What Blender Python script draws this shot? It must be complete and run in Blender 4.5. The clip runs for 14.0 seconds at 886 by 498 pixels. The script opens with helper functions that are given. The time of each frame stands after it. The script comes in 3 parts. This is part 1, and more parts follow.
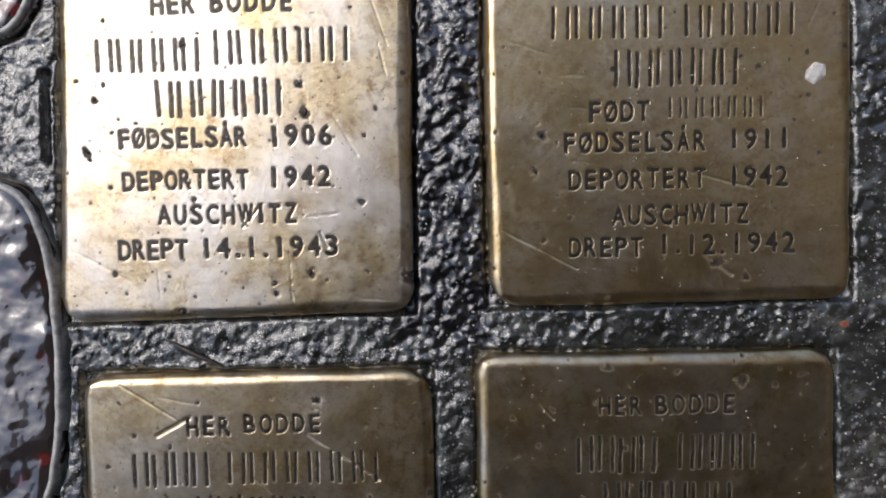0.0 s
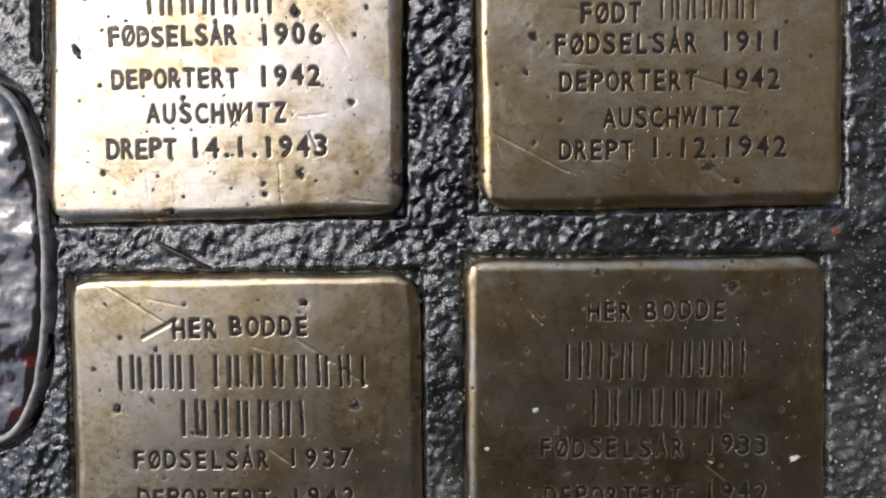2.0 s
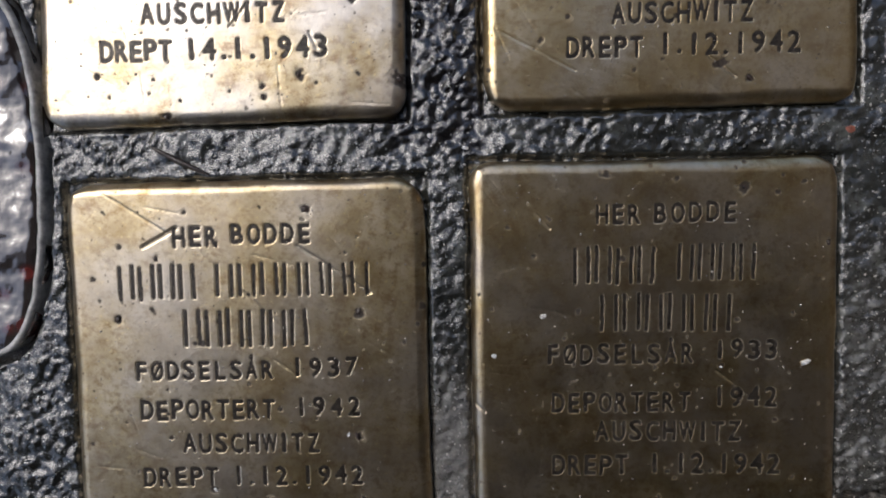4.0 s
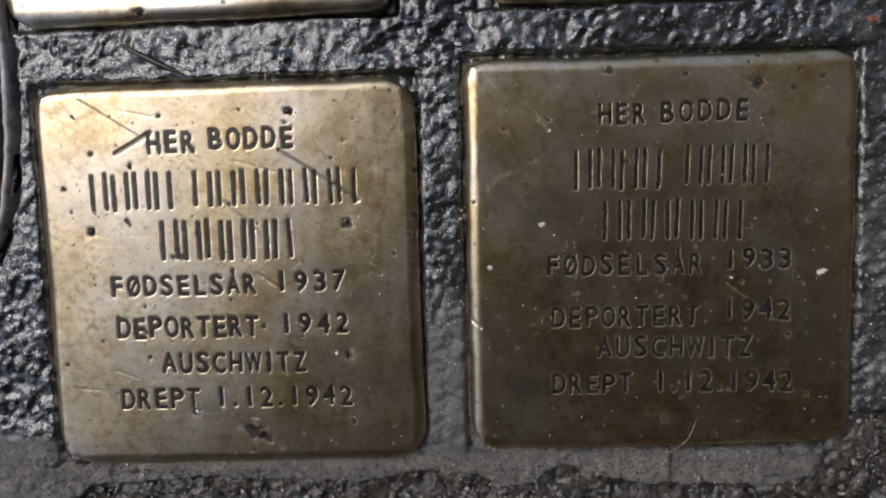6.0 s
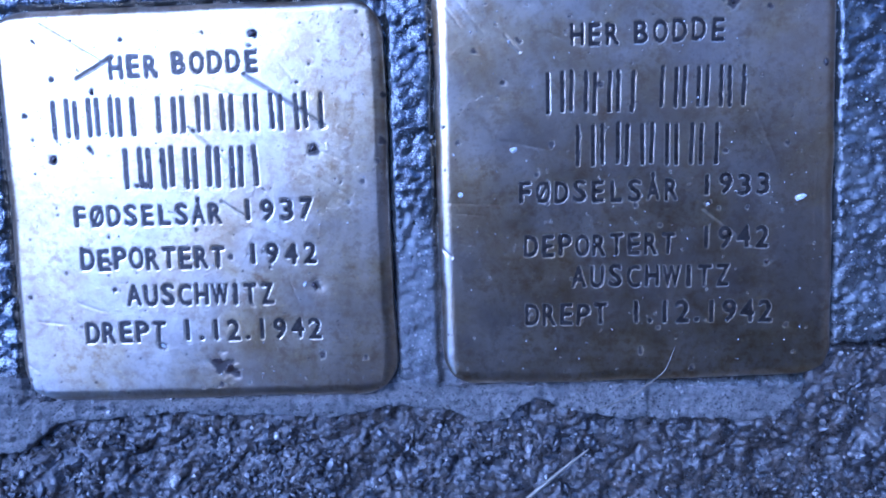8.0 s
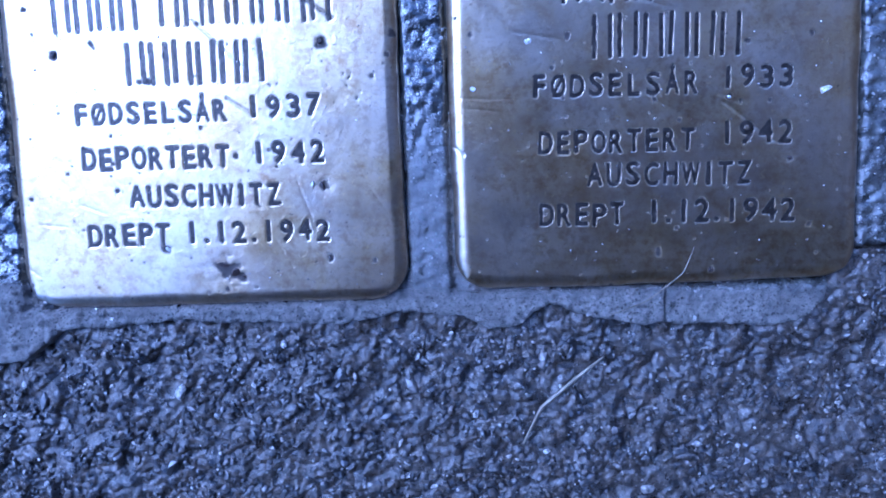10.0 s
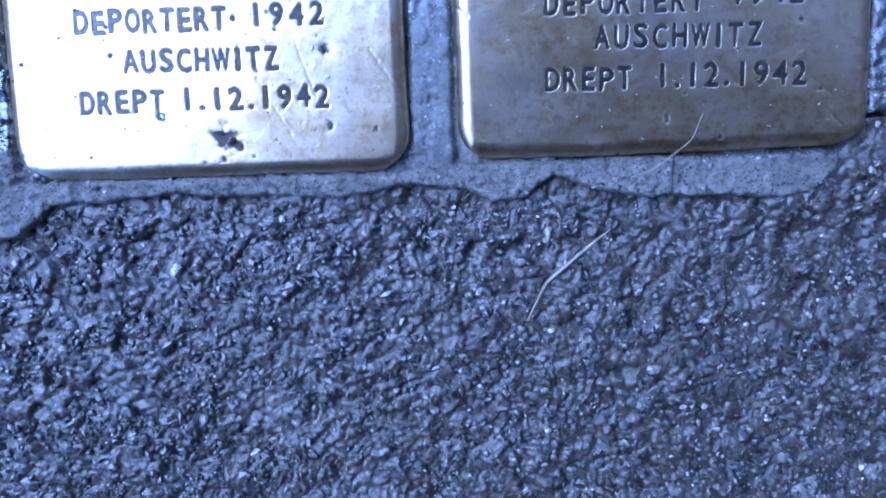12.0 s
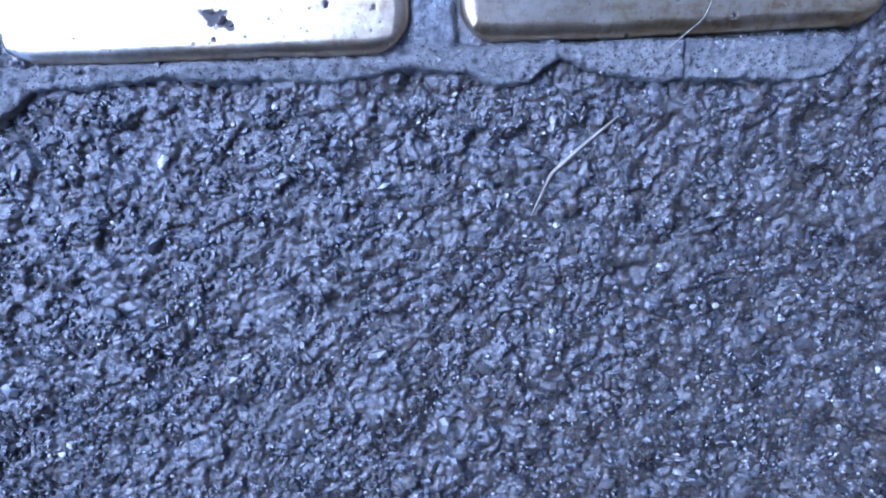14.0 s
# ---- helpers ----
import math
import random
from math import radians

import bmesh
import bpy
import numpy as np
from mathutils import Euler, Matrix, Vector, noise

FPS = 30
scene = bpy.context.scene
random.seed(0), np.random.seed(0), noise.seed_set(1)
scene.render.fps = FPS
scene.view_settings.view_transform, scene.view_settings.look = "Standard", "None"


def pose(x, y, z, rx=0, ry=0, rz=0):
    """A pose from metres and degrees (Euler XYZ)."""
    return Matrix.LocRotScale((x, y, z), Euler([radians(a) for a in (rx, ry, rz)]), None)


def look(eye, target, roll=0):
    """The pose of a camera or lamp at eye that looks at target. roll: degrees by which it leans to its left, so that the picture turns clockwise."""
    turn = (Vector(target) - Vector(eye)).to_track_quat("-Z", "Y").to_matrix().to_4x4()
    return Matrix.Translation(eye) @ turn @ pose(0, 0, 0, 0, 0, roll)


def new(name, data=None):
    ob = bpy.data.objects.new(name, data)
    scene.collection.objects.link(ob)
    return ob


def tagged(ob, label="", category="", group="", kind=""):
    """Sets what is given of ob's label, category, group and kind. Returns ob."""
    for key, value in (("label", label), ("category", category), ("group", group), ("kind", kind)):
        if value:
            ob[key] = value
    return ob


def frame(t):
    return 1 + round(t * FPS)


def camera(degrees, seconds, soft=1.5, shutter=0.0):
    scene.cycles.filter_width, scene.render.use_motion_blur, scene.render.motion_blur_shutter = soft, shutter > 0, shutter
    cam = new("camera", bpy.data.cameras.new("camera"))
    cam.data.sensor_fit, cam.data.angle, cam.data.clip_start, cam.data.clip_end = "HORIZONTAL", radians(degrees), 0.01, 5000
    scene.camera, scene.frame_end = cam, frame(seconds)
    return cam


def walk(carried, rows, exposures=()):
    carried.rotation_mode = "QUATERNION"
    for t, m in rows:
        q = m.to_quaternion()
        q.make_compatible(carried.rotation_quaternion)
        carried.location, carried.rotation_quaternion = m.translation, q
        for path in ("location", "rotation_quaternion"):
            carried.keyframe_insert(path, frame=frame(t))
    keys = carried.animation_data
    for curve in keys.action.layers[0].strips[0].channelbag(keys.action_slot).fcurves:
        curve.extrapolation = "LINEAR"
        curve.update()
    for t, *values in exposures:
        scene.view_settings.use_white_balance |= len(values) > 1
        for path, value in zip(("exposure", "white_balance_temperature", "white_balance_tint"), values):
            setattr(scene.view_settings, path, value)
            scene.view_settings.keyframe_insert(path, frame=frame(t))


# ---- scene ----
cam = camera(66.0, 14.0, 1.8)
# seconds, right, depth, up along the paving, yaw, pitch, roll; the whole is then turned to look down on the paving
ROWS = [
    (0, 0.00266, -0.17401, 0.00875, 1.047, -3.900, 0.477),
    (0.5, 0.00496, -0.17513, 0.00223, 1.362, -4.127, 0.909),
    (1, 0.00503, -0.17432, -0.00430, 1.368, -4.090, 0.808),
    (1.5, 0.00719, -0.17253, -0.01140, 1.341, -3.741, 0.803),
    (2, 0.00601, -0.17470, -0.01762, 1.117, -3.462, 1.117),
    (2.5, 0.00694, -0.17462, -0.02714, 1.399, -4.335, 0.745),
    (2.7, 0.00875, -0.17421, -0.03078, 1.253, -3.200, 0.622),
    (4.8, 0.00307, -0.17103, -0.04099, 1.051, -6.638, 0.591),
    (5, 0.00476, -0.17045, -0.04469, 1.178, -6.519, 0.544),
    (5.5, 0.00557, -0.16765, -0.04962, 1.502, -7.297, 0.429),
    (6, 0.00746, -0.16378, -0.05568, 1.308, -6.941, 0.244),
    (6.5, 0.00621, -0.16199, -0.06092, 1.221, -7.043, 1.072),
    (7, 0.00668, -0.16103, -0.06191, 1.245, -7.120, 0.900),
    (7.5, 0.01173, -0.16098, -0.06601, 1.513, -7.109, 0.131),
    (8, 0.01509, -0.16184, -0.07311, 1.464, -6.998, 0.049),
    (8.5, 0.01469, -0.16121, -0.07904, 1.346, -7.468, -0.327),
    (9, 0.01440, -0.16175, -0.08639, 1.727, -7.384, -0.042),
    (11.3, 0.01228, -0.15705, -0.11128, 1.899, -8.218, -0.582),
    (11.5, 0.01304, -0.15762, -0.11591, 1.463, -7.844, -0.756),
    (12, 0.01171, -0.15982, -0.12548, 1.474, -8.009, 0.017),
    (12.5, 0.01125, -0.15783, -0.13153, 1.186, -8.491, -0.450),
    (13, 0.01327, -0.15733, -0.13589, 1.629, -8.195, -0.290),
    (13.5, 0.01253, -0.15672, -0.14313, 1.081, -8.266, -0.089),
    (14, 0.01024, -0.15613, -0.15127, 0.994, -8.180, 0.150),
]


def held(x, y, z, yaw, pitch, roll):
    return pose(0, 0, 0, -90) @ pose(x, y, z, 0, 0, yaw) @ pose(0, 0, 0, 90 + pitch) @ pose(0, 0, 0, 0, 0, roll)


EXPOSURES = [
    (0.0, 0.4, 5700, 8), (2.7, 0.22, 5700, 8), (4.8, 0.12, 5700, 8), (6.4, 0.12, 5550, 8), (6.5, 0.24, 4900, 9), (6.7, 0.52, 4650, 12), (6.9, 0.8, 4150, 14),
    (7.2, 0.9, 3420, 23), (9.2, 0.95, 3420, 23), (11.3, 1.16, 3500, 20), (12.5, 1.36, 3600, 17), (14.0, 1.66, 3780, 18)]
walk(cam, [(t, held(*v)) for t, *v in ROWS], EXPOSURES)

# ---- light: an overcast sky, partly blocked by unseen walls added further down ----
world = bpy.data.worlds.new("sky")
scene.world = world
world.use_nodes = True
wn, wl = world.node_tree.nodes, world.node_tree.links
sky = wn.new("ShaderNodeTexSky")
sky.sky_type, sky.sun_disc = "NISHITA", False
sky.sun_elevation, sky.sun_rotation = radians(49), radians(-59)
sky.air_density, sky.dust_density, sky.ozone_density = 1.0, 6.0, 1.0
pale = wn.new("ShaderNodeHueSaturation")
pale.inputs["Saturation"].default_value = 1.1
wl.new(sky.outputs[0], pale.inputs["Color"])
wl.new(pale.outputs[0], wn["Background"].inputs["Color"])
wn["Background"].inputs["Strength"].default_value = 0.15

sun = new("sun", bpy.data.lights.new("sun", "SUN"))
sun.data.energy, sun.data.angle, sun.data.color = 0.3, radians(20), (1.0, 0.985, 0.96)
sun.matrix_world = look((-0.70, 0.42, 0.95), (0, 0, 0))

MM = 0.001
rng = np.random.default_rng(7)


# ---- noise on arrays ----
LATTICE = rng.random((64, 64))


def value_noise(x, y):
    xi, yi = np.floor(x).astype(int), np.floor(y).astype(int)
    u, v = x - xi, y - yi
    u, v = u * u * (3 - 2 * u), v * v * (3 - 2 * v)
    a, b = LATTICE[xi % 64, yi % 64], LATTICE[(xi + 1) % 64, yi % 64]
    c, d = LATTICE[xi % 64, (yi + 1) % 64], LATTICE[(xi + 1) % 64, (yi + 1) % 64]
    return (a + (b - a) * u) * (1 - v) + (c + (d - c) * u) * v


def fbm(x, y, size, octaves=4, gain=0.5, seed=0.0):
    """Layered noise from -1 to 1; size: the largest lump, in the unit of x and y."""
    total, amount, weight = 0.0, 1.0, 0.0
    for k in range(octaves):
        f = 2.03 ** k / size
        total = total + amount * (2 * value_noise(x * f + seed + 17.3 * k, y * f + 1.7 * seed + 5.1 * k) - 1)
        weight += amount
        amount *= gain
    return total / weight


def cells(x, y, size, seed=0):
    """The distance to the nearest and the second nearest of scattered points, in cells, and the nearest one's own random number."""
    r = np.random.default_rng(seed)
    jx, jy, own = r.random((128, 128)), r.random((128, 128)), r.random((128, 128))
    x, y = x / size, y / size
    xi, yi = np.floor(x).astype(int), np.floor(y).astype(int)
    first, second, tag = np.full(x.shape, 9.0), np.full(x.shape, 9.0), np.zeros(x.shape)
    for dx in (-1, 0, 1):
        for dy in (-1, 0, 1):
            cx, cy = (xi + dx) % 128, (yi + dy) % 128
            d = np.hypot(xi + dx + jx[cx, cy] - x, yi + dy + jy[cx, cy] - y)
            near = d < first
            second = np.where(near, first, np.minimum(second, d))
            tag = np.where(near, own[cx, cy], tag)
            first = np.where(near, d, first)
    return first, second, tag


def shards(x, y, size, seed, slope=0.9):
    """Heights of broken stone: every cell is a facet with a level and a slant of its own."""
    r = np.random.default_rng(seed)
    jx, jy, own, sx, sy = r.random((5, 128, 128))
    x, y = x / size, y / size
    xi, yi = np.floor(x).astype(int), np.floor(y).astype(int)
    first, out = np.full(x.shape, 9.0), np.zeros(x.shape)
    for dx in (-1, 0, 1):
        for dy in (-1, 0, 1):
            cx, cy = (xi + dx) % 128, (yi + dy) % 128
            ox, oy = x - (xi + dx + jx[cx, cy]), y - (yi + dy + jy[cx, cy])
            d = np.maximum(np.abs(ox + 0.4 * oy), np.abs(oy - 0.4 * ox)) + 0.3 * np.hypot(ox, oy)
            out = np.where(d < first, own[cx, cy] - 0.5 + slope * ((sx[cx, cy] - 0.5) * ox + (sy[cx, cy] - 0.5) * oy) - 0.35 * d * d, out)
            first = np.minimum(first, d)
    return out * size


def smooth(a, b, x):
    t = np.clip((x - a) / (b - a), 0, 1)
    return t * t * (3 - 2 * t)


# ---- meshes ----
def mesh_of(name, points, faces, material, rounded=True):
    """points: n x 3 in millimetres; faces: m x 3 or m x 4."""
    points, faces = np.asarray(points, float), np.asarray(faces, int)
    me = bpy.data.meshes.new(name)
    m, k = faces.shape
    me.vertices.add(len(points))
    me.vertices.foreach_set("co", (points * MM).astype(np.float32).ravel())
    me.loops.add(m * k)
    me.loops.foreach_set("vertex_index", faces.astype(np.int32).ravel())
    me.polygons.add(m)
    me.polygons.foreach_set("loop_start", (np.arange(m) * k).astype(np.int32))
    me.update(calc_edges=True)
    me.validate()
    me.polygons.foreach_set("use_smooth", np.full(len(me.polygons), rounded))
    me.materials.append(material)
    return me


def grid_faces(nx, ny, keep=None):
    i = np.arange(nx * ny).reshape(ny, nx)
    f = np.stack([i[:-1, :-1], i[:-1, 1:], i[1:, 1:], i[1:, :-1]], -1)
    return f.reshape(-1, 4) if keep is None else f[keep]


def float_layer(me, name, values):
    me.attributes.new(name, "FLOAT", "POINT").data.foreach_set("value", np.asarray(values, np.float32).ravel())


def compact(points, faces, *layers):
    used = np.unique(faces)
    where = np.zeros(len(points), int)
    where[used] = np.arange(len(used))
    return (points[used], where[faces], *[v[used] for v in layers])


def part(name, me, parent, label=""):
    ob = new(name, me)
    ob.parent = parent
    return tagged(ob, label)


# ---- materials ----
class Nodes:
    """A short way to write node materials."""

    def __init__(self, name):
        self.mat = bpy.data.materials.new(name)
        self.mat.use_nodes = True
        self.n, self.l = self.mat.node_tree.nodes, self.mat.node_tree.links
        self.bsdf = self.n["Principled BSDF"]
        self.place = self.n.new("ShaderNodeNewGeometry").outputs["Position"]

    def put(self, socket, value):
        if isinstance(value, bpy.types.NodeSocket):
            self.l.new(value, socket)
        else:
            socket.default_value = value

    def set(self, **values):
        for key, value in values.items():
            self.put(self.bsdf.inputs[key.replace("_", " ")], value)

    def noise(self, size, detail=4.0, rough=0.55, stretch=(1, 1, 1)):
        """size in millimetres."""
        m = self.n.new("ShaderNodeMapping")
        m.inputs["Scale"].default_value = stretch
        self.l.new(self.place, m.inputs["Vector"])
        t = self.n.new("ShaderNodeTexNoise")
        self.l.new(m.outputs[0], t.inputs["Vector"])
        t.inputs["Scale"].default_value, t.inputs["Detail"].default_value = 1000.0 / size, detail
        t.inputs["Roughness"].default_value = rough
        return t.outputs["Fac"]

    def voronoi(self, size, feature="F1", what="Distance"):
        t = self.n.new("ShaderNodeTexVoronoi")
        self.l.new(self.place, t.inputs["Vector"])
        t.feature = feature
        t.inputs["Scale"].default_value = 1000.0 / size
        return t.outputs[what]

    def ramp(self, fac, *stops):
        t = self.n.new("ShaderNodeValToRGB")
        self.l.new(fac, t.inputs[0])
        e = t.color_ramp.elements
        while len(e) < len(stops):
            e.new(0.5)
        for el, (at, c) in zip(e, stops):
            el.position, el.color = at, (*(c if isinstance(c, tuple) else (c, c, c)), 1)
        return t.outputs[0]

    def mix(self, fac, a, b, how="MIX"):
        t = self.n.new("ShaderNodeMix")
        t.data_type, t.blend_type = "RGBA", how
        self.put(t.inputs[0], fac)
        for socket, value in ((t.inputs[6], a), (t.inputs[7], b)):
            self.put(socket, (*value, 1) if isinstance(value, tuple) else value)
        return t.outputs[2]

    def math(self, how, a, b=0.0):
        t = self.n.new("ShaderNodeMath")
        t.operation = how
        self.put(t.inputs[0], a)
        self.put(t.inputs[1], b)
        return t.outputs[0]

    def layer(self, name):
        t = self.n.new("ShaderNodeAttribute")
        t.attribute_name = name
        return t.outputs["Fac"]

    def random(self):
        return self.n.new("ShaderNodeObjectInfo").outputs["Random"]

    def island(self):
        return self.n.new("ShaderNodeNewGeometry").outputs["Random Per Island"]

    def bump(self, height, depth, strength=1.0):
        """depth in millimetres."""
        t = self.n.new("ShaderNodeBump")
        t.inputs["Strength"].default_value, t.inputs["Distance"].default_value = strength, depth * MM
        self.l.new(height, t.inputs["Height"])
        old = self.bsdf.inputs["Normal"]
        if old.links:
            self.l.new(old.links[0].from_socket, t.inputs["Normal"])
        self.l.new(t.outputs[0], old)


def brass():
    m = Nodes("tarnished_brass")
    tone = m.ramp(m.noise(14, 6, 0.65), (0.28, (0.29, 0.222, 0.12)), (0.5, (0.50, 0.42, 0.27)), (0.7, (0.67, 0.595, 0.44)))
    tone = m.mix(m.ramp(m.noise(9, 5, 0.65), (0.52, 0.0), (0.68, 0.65)), tone, (0.42, 0.34, 0.15))
    tone = m.mix(m.ramp(m.noise(2.2, 5, 0.65), (0.48, 0.0), (0.66, 0.75)), tone, (0.24, 0.165, 0.09))
    tone = m.mix(m.ramp(m.noise(38, 4, 0.6), (0.45, 0.0), (0.75, 0.35)), tone, (0.34, 0.24, 0.15))
    tone = m.mix(m.ramp(m.noise(4.5, 6, 0.7), (0.54, 0.0), (0.65, 0.75)), tone, (0.19, 0.115, 0.065))
    tone = m.mix(m.ramp(m.noise(1.5, 4, 0.6), (0.6, 0.0), (0.68, 0.6)), tone, (0.66, 0.53, 0.26))
    tone = m.mix(m.ramp(m.noise(0.7, 3), (0.66, 0.0), (0.72, 0.7)), tone, (0.10, 0.06, 0.04))
    # sky sheen and brown shade painted into the brass colour, set plate by plate
    shade_tone = m.layer("shade_tone")
    sky_sheen = m.math("MULTIPLY", m.ramp(m.noise(26, 5, 0.6), (0.42, 0.0), (0.6, 0.75)), m.math("SUBTRACT", 1.0, shade_tone))
    tone = m.mix(sky_sheen, tone, (0.62, 0.60, 0.58))
    tone = m.mix(m.math("MULTIPLY", m.ramp(m.noise(18, 5, 0.65), (0.35, 0.25), (0.6, 0.9)), shade_tone), tone, (0.43, 0.318, 0.14))
    grime = m.layer("grime")
    m.set(Base_Color=m.mix(grime, tone, (0.016, 0.010, 0.008)))
    m.set(Metallic=m.math("SUBTRACT", m.ramp(m.noise(6, 5), (0.35, 0.93), (0.65, 0.985)), m.math("MULTIPLY", grime, 0.8)))
    m.set(Roughness=m.math("ADD", m.ramp(m.noise(7, 6, 0.65), (0.3, 0.275), (0.7, 0.325)), m.math("MULTIPLY", grime, 0.3)))
    m.bump(m.noise(12, 2), 0.10, 0.4)
    m.bump(m.noise(1.1, 5, 0.65), 0.06, 0.7)
    m.bump(m.ramp(m.noise(2.6, 2), (0.60, 0.0), (0.72, 1.0)), 0.05, 0.4)
    m.bump(m.noise(0.8, 2, 0.5, (0.12, 1.0, 1.0)), 0.012, 0.5)
    return m.mat


def grime():
    m = Nodes("wet_grime")
    m.set(Base_Color=m.ramp(m.noise(1.2), (0.35, (0.016, 0.013, 0.010)), (0.7, (0.06, 0.05, 0.04))), Metallic=0.4)
    m.set(Roughness=m.ramp(m.noise(2.5), (0.35, 0.26), (0.7, 0.45)), Specular_IOR_Level=0.45)
    m.bump(m.noise(0.7), 0.03, 0.6)
    return m.mat


def mortar():
    m = Nodes("wet_cement_mortar")
    tone = m.ramp(m.noise(9, 6, 0.6), (0.36, (0.007, 0.008, 0.007)), (0.54, (0.022, 0.024, 0.022)), (0.72, (0.10, 0.104, 0.094)))
    tone = m.mix(m.ramp(m.noise(1.3, 4), (0.52, 0.0), (0.66, 0.8)), tone, (0.022, 0.022, 0.020))
    tone = m.mix(m.ramp(m.voronoi(1.7), (0.12, 0.7), (0.22, 0.0)), tone, (0.22, 0.22, 0.21))
    dry = m.ramp(m.noise(4, 6, 0.65), (0.35, (0.15, 0.138, 0.12)), (0.65, (0.36, 0.33, 0.285)))
    dry = m.mix(m.ramp(m.noise(0.9, 4), (0.52, 0.0), (0.62, 0.7)), dry, (0.08, 0.07, 0.06))
    tone = m.mix(m.layer("dry"), tone, dry)
    tar = m.layer("tar")
    m.set(Base_Color=m.mix(tar, tone, m.mix(m.ramp(m.noise(1.6, 3), (0.62, 0.0), (0.7, 0.6)), (0.005, 0.005, 0.006), (0.07, 0.07, 0.068))))
    wet = m.ramp(m.noise(5, 5), (0.42, 0.05), (0.66, 0.22))
    m.set(Roughness=m.mix(m.layer("dry"), wet, (0.5, 0.5, 0.5)), Specular_IOR_Level=1.0, IOR=1.6)
    m.bump(m.noise(1.9, 5, 0.62), 0.45, 0.9)
    m.bump(m.math("MULTIPLY", m.noise(1.0, 5, 0.75), m.layer("dry")), 1.5, 1.0)
    return m.mat


def asphalt():
    m = Nodes("damp_asphalt")
    tone = m.ramp(m.noise(3.2, 6, 0.7), (0.38, (0.016, 0.0128, 0.0092)), (0.5, (0.040, 0.0322, 0.0235)), (0.62, (0.098, 0.079, 0.058)))
    tone = m.mix(m.ramp(m.noise(13, 5, 0.65), (0.5, 0.0), (0.64, 0.6)), tone, (0.10, 0.088, 0.072))
    tone = m.mix(m.ramp(m.noise(7, 4, 0.6), (0.36, 0.9), (0.46, 0.0)), tone, (0.011, 0.0095, 0.008))
    tone = m.mix(m.ramp(m.noise(0.8, 3, 0.6), (0.60, 0.0), (0.68, 0.8)), tone, (0.22, 0.20, 0.17))
    m.set(Base_Color=tone, Roughness=m.ramp(m.noise(1.4, 5, 0.7), (0.42, 0.24), (0.58, 0.54)), Specular_IOR_Level=0.55, IOR=1.65)
    m.bump(m.noise(0.8, 5, 0.7), 0.22, 0.9)
    return m.mat


def chips(name, per):
    m = Nodes(name)
    own = m.random() if per == "object" else m.island()
    tone = m.ramp(own, (0.0, (0.013, 0.0105, 0.008)), (0.45, (0.042, 0.034, 0.026)), (0.84, (0.11, 0.091, 0.07)), (0.965, (0.28, 0.24, 0.19)), (0.99, (0.62, 0.58, 0.52)))
    tone = m.mix(m.ramp(m.noise(11, 4, 0.6), (0.5, 0.0), (0.66, 0.55)), tone, (0.16, 0.143, 0.118))
    tone = m.mix(m.ramp(m.noise(7, 4, 0.6), (0.36, 0.8), (0.46, 0.0)), tone, (0.022, 0.019, 0.016))
    tone = m.mix(m.ramp(m.noise(0.8, 5, 0.7), (0.42, 0.75), (0.56, 0.0)), tone, (0.045, 0.045, 0.045))
    m.set(Base_Color=tone, Roughness=m.ramp(m.noise(1.5, 3), (0.35, 0.28), (0.65, 0.5)), Specular_IOR_Level=0.7, IOR=1.6)
    m.bump(m.noise(0.4, 3), 0.12, 0.7)
    return m.mat


def plain(name, low, high, size, rough=(0.4, 0.7), depth=0.1, spec=0.5):
    m = Nodes(name)
    m.set(Base_Color=m.ramp(m.noise(size, 5, 0.6), (0.32, low), (0.68, high)))
    m.set(Roughness=m.ramp(m.noise(size * 0.6, 4), (0.35, rough[0]), (0.65, rough[1])), Specular_IOR_Level=spec)
    m.bump(m.noise(size * 0.3, 4), depth, 0.6)
    return m.mat


def granite():
    m = Nodes("wet_red_granite")
    tone = m.ramp(m.noise(8, 5, 0.6), (0.3, (0.015, 0.012, 0.012)), (0.6, (0.04, 0.033, 0.031)), (0.8, (0.09, 0.075, 0.07)))
    red = m.math("MULTIPLY", m.ramp(m.voronoi(7.0), (0.25, 0.9), (0.42, 0.0)), m.ramp(m.noise(26, 3), (0.5, 0.0), (0.62, 1.0)))
    tone = m.mix(red, tone, (0.13, 0.024, 0.02))
    m.set(Base_Color=tone, Roughness=m.ramp(m.noise(6, 4), (0.4, 0.05), (0.62, 0.16)), Specular_IOR_Level=1.0, IOR=1.6, Coat_Weight=0.6, Coat_Roughness=0.04)
    m.bump(m.noise(16, 3, 0.5), 2.6, 1.0)
    m.bump(m.noise(3.5, 3, 0.5), 0.3, 0.6)
    return m.mat


BRASS, GRIME, MORTAR, ASPHALT = brass(), grime(), mortar(), asphalt()
LOOSE, SET_CHIP = chips("stone_grit", "island"), chips("stone_chip", "object")
GRANITE = granite()
RIM = plain("pale_mortar_rim", (0.22, 0.22, 0.21), (0.6, 0.59, 0.56), 2.5)
# colours of the three unseen light blockers
BLOCKER_BROWN = plain("brown_blocker", (0.058, 0.04, 0.022), (0.095, 0.066, 0.037), 900.0, depth=2.0)
BLOCKER_DULL = plain("dull_blocker", (0.10, 0.082, 0.058), (0.15, 0.122, 0.086), 800.0, depth=2.0)
BLOCKER_GREY = plain("grey_blocker", (0.13, 0.125, 0.115), (0.2, 0.19, 0.175), 700.0, depth=2.0)
STRAW = plain("dry_straw", (0.18, 0.155, 0.11), (0.36, 0.32, 0.23), 4.0, depth=0.03)
FLAKE = plain("pale_flake", (0.45, 0.44, 0.42), (0.75, 0.73, 0.70), 1.5, depth=0.1)
